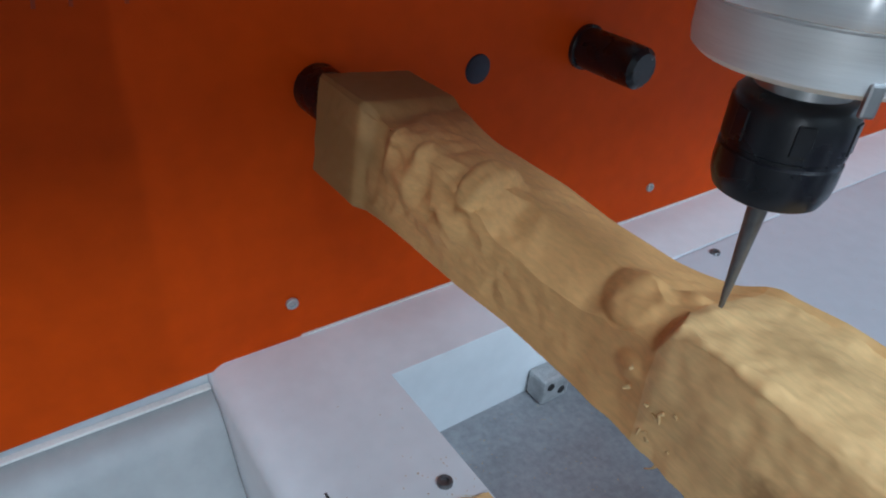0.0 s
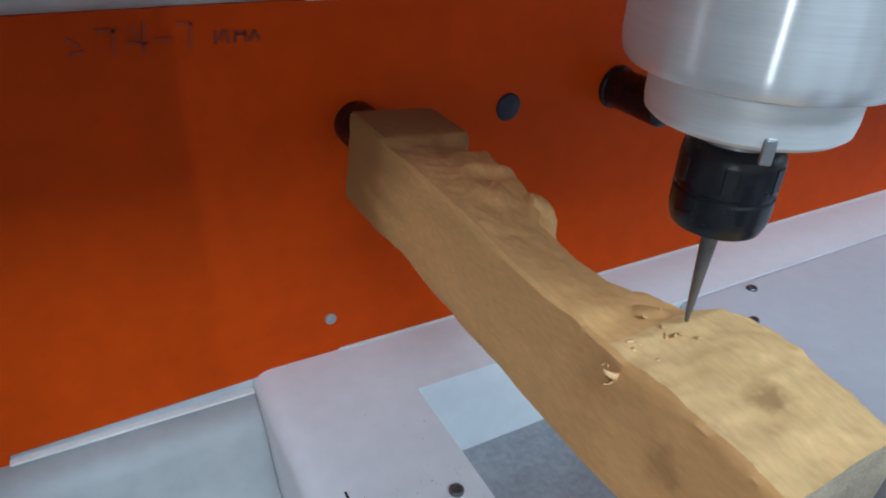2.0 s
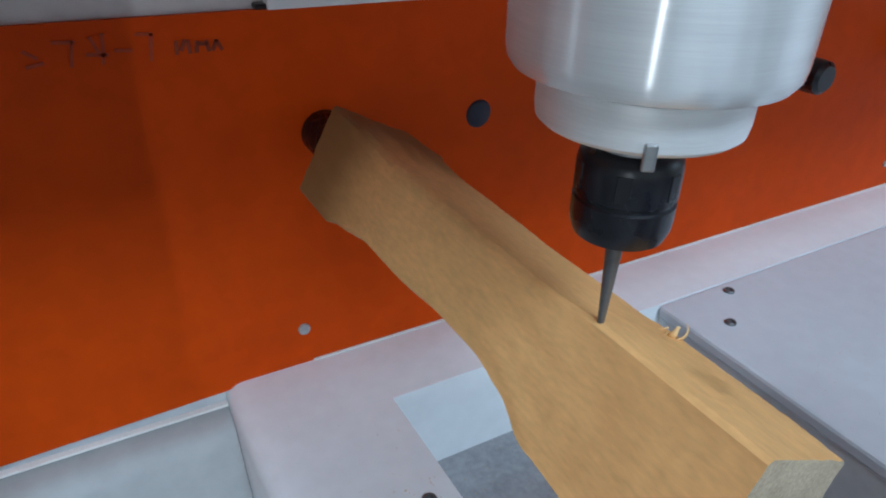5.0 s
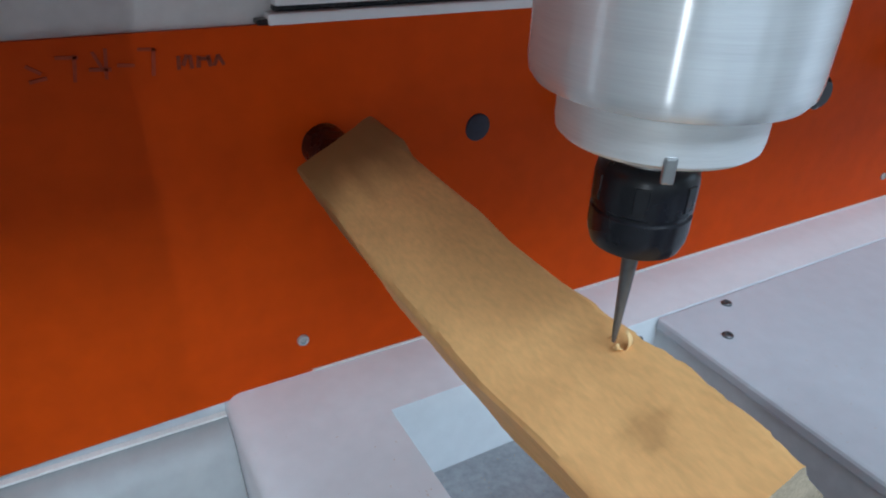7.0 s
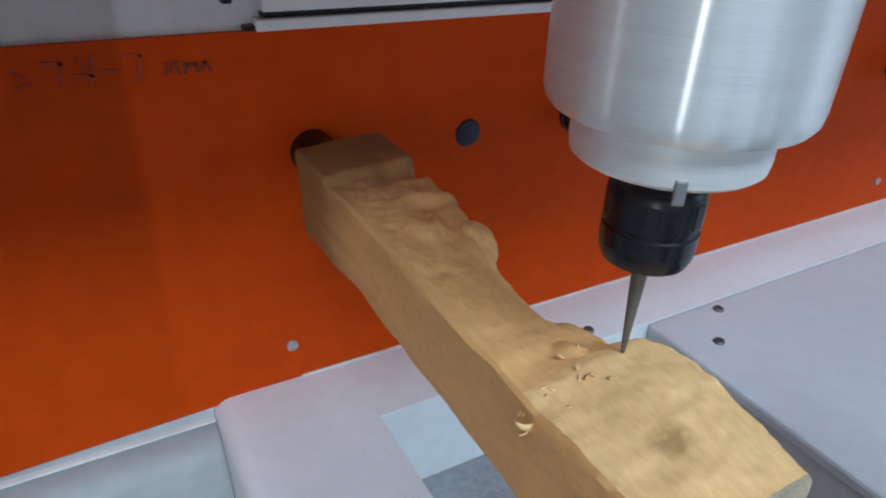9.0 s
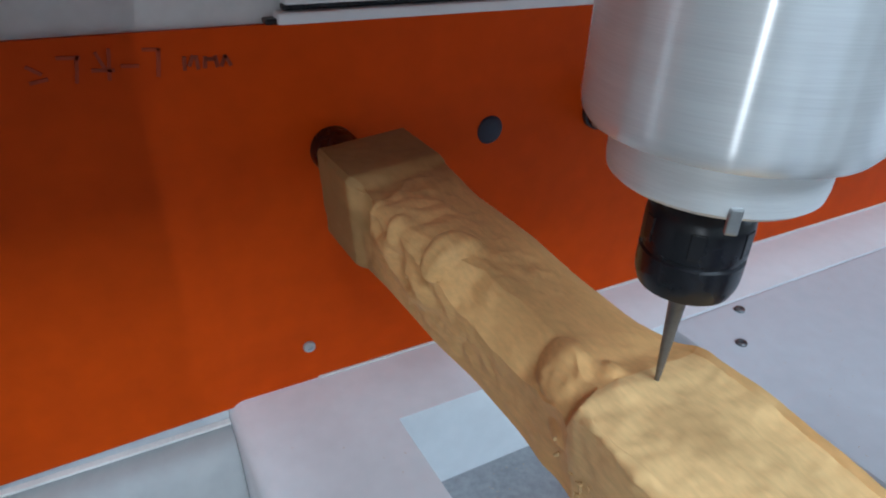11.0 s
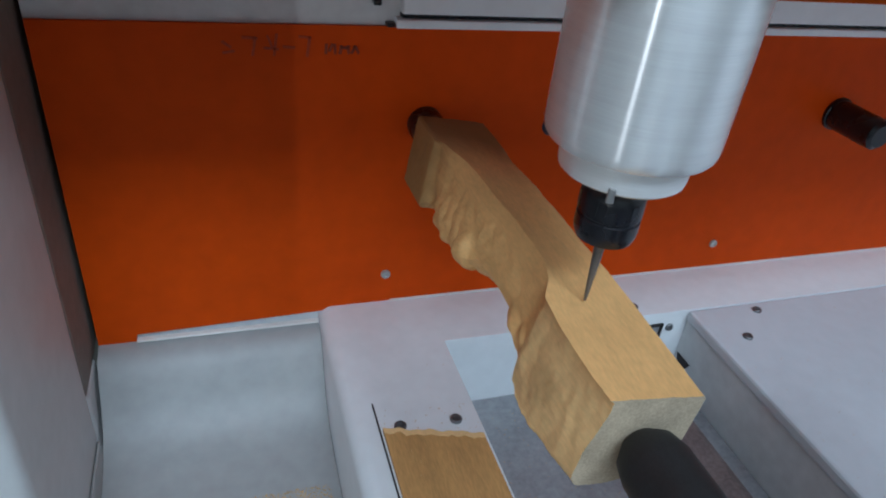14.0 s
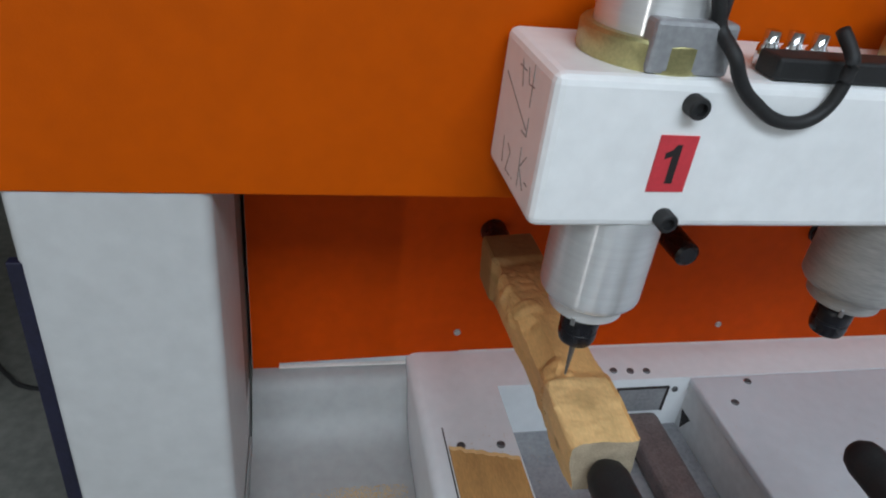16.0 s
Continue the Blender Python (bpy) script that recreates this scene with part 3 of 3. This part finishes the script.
def shavings():
    """Curls and torn fibres that cling to the blank."""
    rng = random.Random(7)

    def flake(at, out, length, width, turn):
        bm = bmesh.new()
        n = 7
        q = Vector(out).to_track_quat("Z", "Y").to_matrix()
        spin = Matrix.Rotation(rng.uniform(0, 6.28), 3, "Z")
        rows = []
        for i in range(n + 1):
            t = i / n
            a = turn * t
            r = length / max(turn, 0.4)
            w = width * (0.55 + 0.45 * math.sin(math.pi * min(1, t + 0.15)))
            for side in (-1, 1):
                for h in (0, 0.00035):
                    p = Vector(((r + h) * math.sin(a), side * w / 2 + 0.15 * length * t * t, (r - (r + h) * math.cos(a)) - 0.0004))
                    rows.append(bm.verts.new(Vector(at) + q @ spin @ p))
        for i in range(n):
            a, b = rows[4 * i:4 * i + 4], rows[4 * i + 4:4 * i + 8]
            for u, v in ((0, 1), (1, 3), (3, 2), (2, 0)):
                bm.faces.new((a[u], a[v], b[v], b[u]))
        bm.faces.new(rows[:2] + [rows[3], rows[2]])
        bm.faces.new(rows[-4:-2] + [rows[-1], rows[-2]])
        bmesh.ops.recalc_face_normals(bm, faces=bm.faces)
        part("shaving", bm, PALE_WOOD, piece, "", True)

    # on the plain flank by the shoulder
    for k in range(3):
        s = rng.uniform(0.250, 0.262)
        flake((-0.0226, -s, rng.uniform(0.012, 0.018)), (-1, rng.uniform(-0.3, 0.3), 0.3), rng.uniform(0.0025, 0.0045), rng.uniform(0.0010, 0.0018), rng.uniform(0.8, 2.0))
    # one long curl by the cut
    for turn, size in ((2.4, 0.0085), (1.6, 0.006)):
        flake((-0.0228, -0.2560 - size * 0.3, 0.0130), (-0.9, 0.3, 0.2), size, 0.0024, turn)
    # loose chips on the newly milled side by the shoulder
    for k in range(9):
        s, x = rng.uniform(0.250, 0.266), rng.uniform(-0.018, 0.008)
        z = along(CUT, s) - fall(-1 + (x + 0.0232) / 0.04, s)
        flake((x, -s, z + 0.0002), (rng.uniform(-0.15, 0.15), rng.uniform(-0.15, 0.15), 1), rng.uniform(0.0014, 0.0028), rng.uniform(0.0009, 0.0018), rng.uniform(0.15, 0.6))
    # round the ear and the shoulder of the carved corner
    for k in range(6):
        t = rng.uniform(-0.8, 0.8)
        s = rng.uniform(0.245, 0.259)
        c = 0.0225
        x, z = (c * 0.8, c * 0.8 - abs(t) * 0.03) if t > 0 else (c * 0.8 - abs(t) * 0.03, c * 0.8)
        x, z = (c, z) if t > 0.25 else ((x, c) if t < -0.25 else (x, z))
        flake((x, -s, z), (0.7 if t > -0.25 else 0.1, 0.1, 0.7 if t < 0.25 else 0.1), rng.uniform(0.002, 0.004), rng.uniform(0.0012, 0.0024), rng.uniform(0.8, 2.5))


PALE_WOOD = mat("pale_pine_shaving", (0.86, 0.56, 0.26), 0.7, vary=0.08, scale=60, stretch=(4, 1, 4))
shavings()


def sawdust():
    """Fine dust and crumbs on the bed, the strip and the chute."""
    rng = random.Random(11)
    verts, faces = [], []

    def crumb(x, y, z, r):
        b = len(verts)
        a0 = rng.uniform(0, 6.28)
        for k in range(3):
            a = a0 + k * 2.094 + rng.uniform(-0.4, 0.4)
            q = r * rng.uniform(0.6, 1.4)
            verts.append((x + q * math.cos(a), y + q * math.sin(a), z))
        verts.append((x + rng.uniform(-0.3, 0.3) * r, y, z + r * rng.uniform(0.5, 1.0)))
        faces.extend(((b, b + 1, b + 2), (b, b + 1, b + 3), (b + 1, b + 2, b + 3), (b + 2, b, b + 3)))

    for k in range(110):  # round the cut on the strip side of the bed
        x, y = rng.gauss(0.07, 0.025), rng.gauss(-0.16, 0.03)
        if 0.014 < x < 0.101:
            crumb(x, y, 0.0043 if y < -0.17 and x > 0.031 else 0.0008, rng.uniform(0.0002, 0.0006))
    for k in range(260):
        x, y = rng.uniform(0.35, 0.6), rng.uniform(-0.45, -0.07)
        crumb(x, y, 0.0, rng.uniform(0.0002, 0.0005))
    for k in range(500):
        crumb(rng.gauss(0.18, 0.05), rng.uniform(-0.4, -0.07), -0.078, rng.uniform(0.0002, 0.0007))
    for k in range(3800):  # drift in the chute
        x, y = rng.gauss(-0.045, 0.028), rng.gauss(-0.135, 0.018)
        if -0.16 < x < -0.004 and -0.2 < y < -0.117:
            crumb(x, y, -0.0859 + (y + 0.115) * 0.143, rng.uniform(0.0003, 0.0010))
    me = bpy.data.meshes.new("sawdust")
    me.from_pydata(verts, [], faces)
    me.materials.append(DUST)
    tagged(new("sawdust", me), "pale sawdust and crumbs scattered over the machine bed", "sawdust", kind="stuff")


sawdust()


# ---- tailstock ----
def tailstock(shift, foot):
    t = empty("tailstock", "black tailstock pressing on the end of the pine blank", "tailstock", group="tailstocks")
    m = Matrix.Translation((AX, 0, AZ)) @ TO_FRONT
    sharpen(part("live_centre", lathe([(0, END + 0.0006), (0.008, END + 0.0006), (0.0130, END + 0.006), (0.0150, END + 0.014), (0.0155, 0.37), (0.0, 0.37)], 40, m), RUBBER, t, "rounded black live centre", True))
    sharpen(part("quill", lathe([(0, 0.3695), (0.0175, 0.3695), (0.0175, 0.47), (0, 0.47)], 40, m), BLUE, t, "dark blue-black quill", True))
    part("body", block(AX - 0.04, AX + 0.04, -0.56, -0.469, foot, AZ + 0.04, 0.006), GREY, t)
    t.location.x = shift
    return t


tailstock(0.0, -0.0775)
tailstock(PITCH, 0.0005)["label"] = "black tailstock with no blank, standing on the white table"


def trough_fittings():
    h = empty("hatch_cover", "white hatch plate with a dark rectangular opening in the trough wall", "hatch")
    bm = bmesh.new()
    for x0, x1, z0, z1 in ((0.2505, 0.319, -0.0145, -0.0125), (0.2505, 0.253, -0.052, -0.0125), (0.3165, 0.319, -0.052, -0.0125)):
        block(x0, x1, -0.0645, -0.0622, z0, z1, bm=bm)
    part("opening_frame", bm, INK, h, "dark rubber frame of the opening")
    part("opening", block(0.2532, 0.3163, -0.0632, -0.0622, -0.052, -0.0147), GREY, h)
    for x in (0.242, 0.328):
        screw_head(x, -0.0622, -0.0185, 0.004, h, False)
    r = empty("slide_rail", "dusty dark slide rail lying in the trough", "rail")
    part("rail_body", block(0.266, 0.310, -1.0, -0.066, -0.0777, -0.048, 0.008, 3), RAIL, r)
    part("rail_edge", block(0.3105, 0.322, -1.0, -0.066, -0.0777, -0.068, 0.002), GREY, r)
    b = empty("hose_bracket", "small pale metal bracket with two dark holes in the trough", "bracket")
    part("bracket_body", block(0.224, 0.252, -0.082, -0.0625, -0.0778, -0.054, 0.003), CHROME_DULL, b)
    for x, z in ((0.231, -0.0605), (0.243, -0.0685)):
        part("hole", lathe([(0, 0.0006), (0.0032, 0.0006), (0.0036, 0)], 14, Matrix.Translation((x, -0.082, z)) @ TO_FRONT), INK, b)
    bm = bmesh.new()
    v = [bm.verts.new(p) for p in ((0.3467, -0.066, -0.05), (0.3467, -0.086, -0.05), (0.3467, -0.074, -0.074), (0.3459, -0.066, -0.05), (0.3459, -0.086, -0.05), (0.3459, -0.074, -0.074))]
    bm.faces.new(v[3:])
    for i in range(3):
        k = (i + 1) % 3
        bm.faces.new((v[i], v[k], v[3 + k], v[3 + i]))
    bmesh.ops.recalc_face_normals(bm, faces=bm.faces)
    tagged(part("drain_hole", bm, INK), "small black triangular drain hole in the trough wall", "drain hole")


trough_fittings()


def bed_board():
    p = empty("guide_plate", "white steel plate on the bed with two screws", "plate")
    part("plate", block(0.0248, 0.0261, -0.95, -0.120, -0.0004, 0.0006), INK, p, "dark joint along the plate")
    part("face", block(0.0261, 0.0995, -0.95, -0.130, -0.0004, 0.0007), WHITE, p)
    bm = bmesh.new()
    n = 24
    pts = [(0.0272 + 0.0695 * i / n, -0.148 - 0.019 * (i / n) + 0.0035 * noise.noise(Vector((i * 0.4, 2, 0)))) for i in range(n + 1)] + [(0.0967, -0.9), (0.0272, -0.9)]
    top = [bm.verts.new((x, y, 0.0042)) for x, y in pts]
    low = [bm.verts.new((x, y, 0.0011)) for x, y in pts]
    bm.faces.new(top)
    bm.faces.new(low)
    for i in range(len(pts)):
        k = (i + 1) % len(pts)
        bm.faces.new((top[i], top[k], low[k], low[i]))
    bmesh.ops.recalc_face_normals(bm, faces=bm.faces)
    w = empty("wooden_strip", "tan wooden strip lying on the white guide plate", "wooden strip")
    part("board", bm, BOARD, w)
    edge = bmesh.new()
    rim = []
    for i in range(n + 1):
        x, y = pts[i]
        d = 0.004 + 0.003 * noise.noise(Vector((i * 0.9, 5, 0)))
        rim.append([edge.verts.new(v) for v in ((x, y + 0.0006, 0.0011), (x, y + 0.0006, 0.0046), (x, y - d, 0.0046), (x, y - d, 0.0043))])
    for p0, p1 in zip(rim, rim[1:]):
        for k in range(3):
            edge.faces.new((p0[k], p0[k + 1], p1[k + 1], p1[k]))
    bmesh.ops.recalc_face_normals(edge, faces=edge.faces)
    part("torn_edge", edge, PALE_WOOD, w, "pale torn end of the strip")


bed_board()


# ---- spindle carriage ----
SX, SY, SZ = 0.0706, -0.2582, 0.2013  # the tool tip at the end of the clip


def spindle(x, parent, number):
    m = Matrix.Translation((x, 0, 0))
    body = part("spindle", lathe([(0, 0.0776), (0.0255, 0.0776), (0.0290, 0.0778), (0.0318, 0.0786), (0.0332, 0.0806), (0.0336, 0.0835), (0.0336, 0.2300), (0, 0.2300)], 72, m), ALU if number == 1 else DULL_ALU, parent, "turned aluminium spindle motor" if number == 1 else "dull brownish aluminium spindle motor", True)
    sharpen(body, 30)
    nose = part("nose_ring", lathe([(0, 0.0652), (0.0236, 0.0652), (0.0250, 0.0664), (0.0254, 0.0690), (0.0254, 0.0764), (0.0250, 0.0768), (0.0250, 0.0775), (0, 0.0775)], 72, m), NOSE if number == 1 else DULL_ALU, body, "narrower matt aluminium nose ring", True)
    sharpen(nose, 30)
    sharpen(part("shaft", lathe([(0, 0.0580), (0.0100, 0.0580), (0.0100, 0.0651), (0, 0.0651)], 40, m), SHAFT, body, "grey steel spindle shaft", True), 30)
    nut = part("collet_nut", lathe([(0, 0.0344), (0.0104, 0.0344), (0.0120, 0.0353), (0.0130, 0.0380), (0.0133, 0.0405), (0.0133, 0.0452), (0.0127, 0.0457), (0.0127, 0.0466), (0.0133, 0.0471), (0.0133, 0.0545), (0.0129, 0.0572), (0.0117, 0.0588), (0.0104, 0.0594), (0, 0.0594)], 48, m), BLACK, body, "black collet nut", True)
    sharpen(nut, 30)
    tab = block(-0.0015, 0.0015, -0.0260, -0.0245, 0.0625, 0.0690, 0.0006)
    bmesh.ops.transform(tab, matrix=m @ Matrix.Rotation(radians(-38), 4, "Z"), verts=tab.verts)
    part("lock_tab", tab, SHAFT, body, "small grey steel lock tab")
    for k in range(6 if number == 1 else 0):  # spanner slots round the nut
        slot = block(-0.0019, 0.0019, -0.0135, -0.0124, 0.0485, 0.0555, 0.0003)
        bmesh.ops.transform(slot, matrix=m @ Matrix.Rotation(radians(60 * k + 12), 4, "Z"), verts=slot.verts)
        part("spanner_flat", slot, BLACK, nut)
    if number == 1:
        bit = part("milling_bit", lathe([(0, 0), (0.0006, 0.0004), (0.0010, 0.005), (0.0026, 0.034), (0.0028, 0.039), (0, 0.039)], 20, m), STEEL, body, "tapered grey steel carving bit", True)
        sharpen(bit, 40)
    else:
        sharpen(part("collet", lathe([(0, 0.0310), (0.0040, 0.0310), (0.0085, 0.0330), (0.0095, 0.0343), (0, 0.0343)], 32, m), CHROME, nut, "bright empty collet", True), 30)
    return body


def carriage():
    c = empty("spindle_carriage", "white spindle carriage with aluminium spindles and a red number sticker", "spindle carriage", (SX, SY, SZ))
    X = lambda x: x - SX
    Y = lambda y: y - SY
    Z = lambda z: z - SZ
    part("housing", block(X(0.0045), X(0.80), Y(-0.294), Y(-0.1995), Z(0.3465), Z(0.4345), 0.006, 3), HOUSING, c, "white painted box housing")
    spindle(0.0, c, 1)
    spindle(PITCH, c, 2)
    for k in range(2):
        x = PITCH * k
        sharpen(part("clamp_ring", lathe([(0.0330, -0.0005), (0.0385, -0.0005), (0.0395, 0.002), (0.0395, 0.014), (0.038, 0.016), (0.0330, 0.016)], 56, Matrix.Translation((x, 0.008, Z(0.4345)))), BRASS, c, "yellow plated clamp ring", True))
        sharpen(part("motor_cap", lathe([(0, 0.0), (0.0328, 0.0), (0.0328, 0.040), (0.030, 0.043), (0, 0.043)], 48, Matrix.Translation((x, 0.008, Z(0.4345)))), ALU, c, "turned aluminium motor end", True))
        part("terminal_box", block(x - 0.018, x + 0.028, Y(-0.289), Y(-0.262), Z(0.4347), Z(0.4620), 0.0025), GREY, c, "grey metal terminal box")
        sharpen(part("gland", lathe([(0, 0), (0.006, 0), (0.006, 0.010), (0.0045, 0.014), (0, 0.014)], 16, Matrix.Translation((x + 0.020, Y(-0.276), Z(0.4620)))), BLACK, c, "", True))
    part("black_strip", block(X(0.126), X(0.215), Y(-0.290), Y(-0.270), Z(0.4347), Z(0.4475), 0.002), RUBBER, c, "black cable strip")
    for x in (0.137, 0.152, 0.168):
        part("coupling", lathe([(0, 0), (0.006, 0), (0.006, 0.011), (0.0045, 0.013), (0.0045, 0.02), (0, 0.02)], 18, Matrix.Translation((X(x), Y(-0.262), Z(0.4347)))), CHROME, c, "bright metal coupling", True)
    pts = [(0.080, 0.482), (0.0826, 0.473), (0.0886, 0.4586), (0.0930, 0.449), (0.099, 0.4392), (0.106, 0.431), (0.1145, 0.4248), (0.125, 0.4185), (0.1358, 0.4156), (0.1465, 0.4165), (0.1545, 0.4212), (0.159, 0.428), (0.161, 0.4363), (0.1612, 0.444), (0.1605, 0.4514), (0.158, 0.4628)]
    part("cable", tube([(X(x), Y(-0.2985) + (0.012 if z > 0.455 else 0.0), Z(z)) for x, z in pts], 0.0037), RUBBER, c, "thick black looped cable", True)
    # pen notes on the end of the housing, too rough to read, and an arrow
    for y0, z0, y1, z1 in ((-0.240, 0.425, -0.246, 0.411), (-0.236, 0.421, -0.249, 0.421), (-0.252, 0.424, -0.256, 0.416), (-0.256, 0.416, -0.266, 0.417), (-0.261, 0.428, -0.263, 0.405), (-0.214, 0.410, -0.264, 0.392), (-0.256, 0.389, -0.266, 0.389), (-0.266, 0.389, -0.265, 0.400), (-0.228, 0.374, -0.231, 0.358), (-0.237, 0.373, -0.244, 0.370), (-0.244, 0.370, -0.240, 0.357), (-0.240, 0.357, -0.249, 0.357), (-0.253, 0.357, -0.254, 0.358), (-0.262, 0.381, -0.265, 0.358), (-0.264, 0.370, -0.273, 0.380), (-0.265, 0.369, -0.275, 0.360), (-0.276, 0.366, -0.281, 0.366)):
        d = Vector((0, y1 - y0, z1 - z0))
        stroke = block(-0.0002, 0.0002, 0, d.length, -0.00032, 0.00032)
        bmesh.ops.transform(stroke, matrix=Matrix.Translation((X(0.0044), Y(y0), Z(z0))) @ Matrix.Rotation(math.atan2(d.z, d.y), 4, "X"), verts=stroke.verts)
        part("pen_mark", stroke, INK_GREY, c, "faint grey pen stroke")
    st = part("sticker", block(X(0.0687), X(0.0911), Y(-0.2949), Y(-0.2938), Z(0.3712), Z(0.4046)), RED, c, "red square number sticker")
    bm = bmesh.new()
    one = [(-0.0020, -0.0115), (0.0024, -0.0115), (0.0024, 0.0115), (-0.0004, 0.0115), (-0.0028, 0.0082), (-0.0062, 0.0066), (-0.0062, 0.0030), (-0.0020, 0.0048)]
    rim = [[bm.verts.new((X(0.0801) + u, Y(-0.2949) - d, Z(0.388) + v)) for u, v in one] for d in (0.0, 0.0003)]
    bm.faces.new(rim[1])
    for i in range(len(one)):
        j = (i + 1) % len(one)
        bm.faces.new((rim[0][i], rim[0][j], rim[1][j], rim[1][i]))
    bmesh.ops.recalc_face_normals(bm, faces=bm.faces)
    part("numeral", bm, INK, st, "black printed numeral one")
    for x, z in ((0.0812, 0.4220), (0.0842, 0.3545)):
        m = Matrix.Translation((X(x), Y(-0.294), Z(z))) @ TO_FRONT
        sharpen(part("clamp_screw", lathe([(0, 0.006), (0.0035, 0.006), (0.0035, 0.009), (0.0052, 0.009), (0.0060, 0.008), (0.0060, 0.0)], 24, m), RUBBER, c, "black socket clamp screw", True))
    return c


head = carriage()


# ---- what moves ----
TURNS = ((0, -84), (0.5, -62), (1.0, -40), (1.5, -8), (2.0, 5), (2.5, 8), (2.7, 12), (3.0, 36), (3.3, 48), (3.5, 53), (3.75, 73), (4.0, 96), (4.2, 105), (5.2, 117), (6.3, 108), (6.6, 98), (7.0, 61), (7.5, 40), (8.0, -2), (8.5, -4), (9.0, -4), (9.2, -11), (10.2, -65), (11.3, -102), (11.5, -105), (12.0, -114), (12.5, -147), (13.0, -182), (13.5, -182), (14.0, -172), (14.1, -163), (14.2, -150), (14.3, -135), (14.5, -122), (15.0, -110), (15.5, -99), (16.0, -94))
TIPS = ((0.0, 0.0757, 0.1990), (0.5, 0.0726, 0.205), (1.0, 0.0716, 0.205), (1.5, 0.0915, 0.2005), (2.0, 0.0890, 0.1950), (2.5, 0.076, 0.195), (3.0, 0.0770, 0.199), (3.5, 0.0820, 0.2055), (4.0, 0.0750, 0.1955), (6.5, 0.0733, 0.198), (7.0, 0.0810, 0.1985), (7.5, 0.0780, 0.1988), (8.0, 0.0745, 0.1945), (8.5, 0.0910, 0.188), (9.0, 0.0942, 0.1950), (11.5, 0.0848, 0.1920), (12.0, 0.0960, 0.194), (12.5, 0.0835, 0.198), (13.0, 0.0740, 0.206), (13.5, 0.0850, 0.1980), (14.0, 0.0835, 0.1965), (14.5, 0.0917, 0.1968), (15.0, 0.0905, 0.197), (15.5, 0.0815, 0.1976), (16.0, 0.0706, 0.2013))


def motions():
    walk(piece, [(t, pose(AX, 0, AZ, 0, a, 0)) for t, a in TURNS])
    walk(head, [(t, pose(x, SY, z)) for t, x, z in TIPS])


motions()
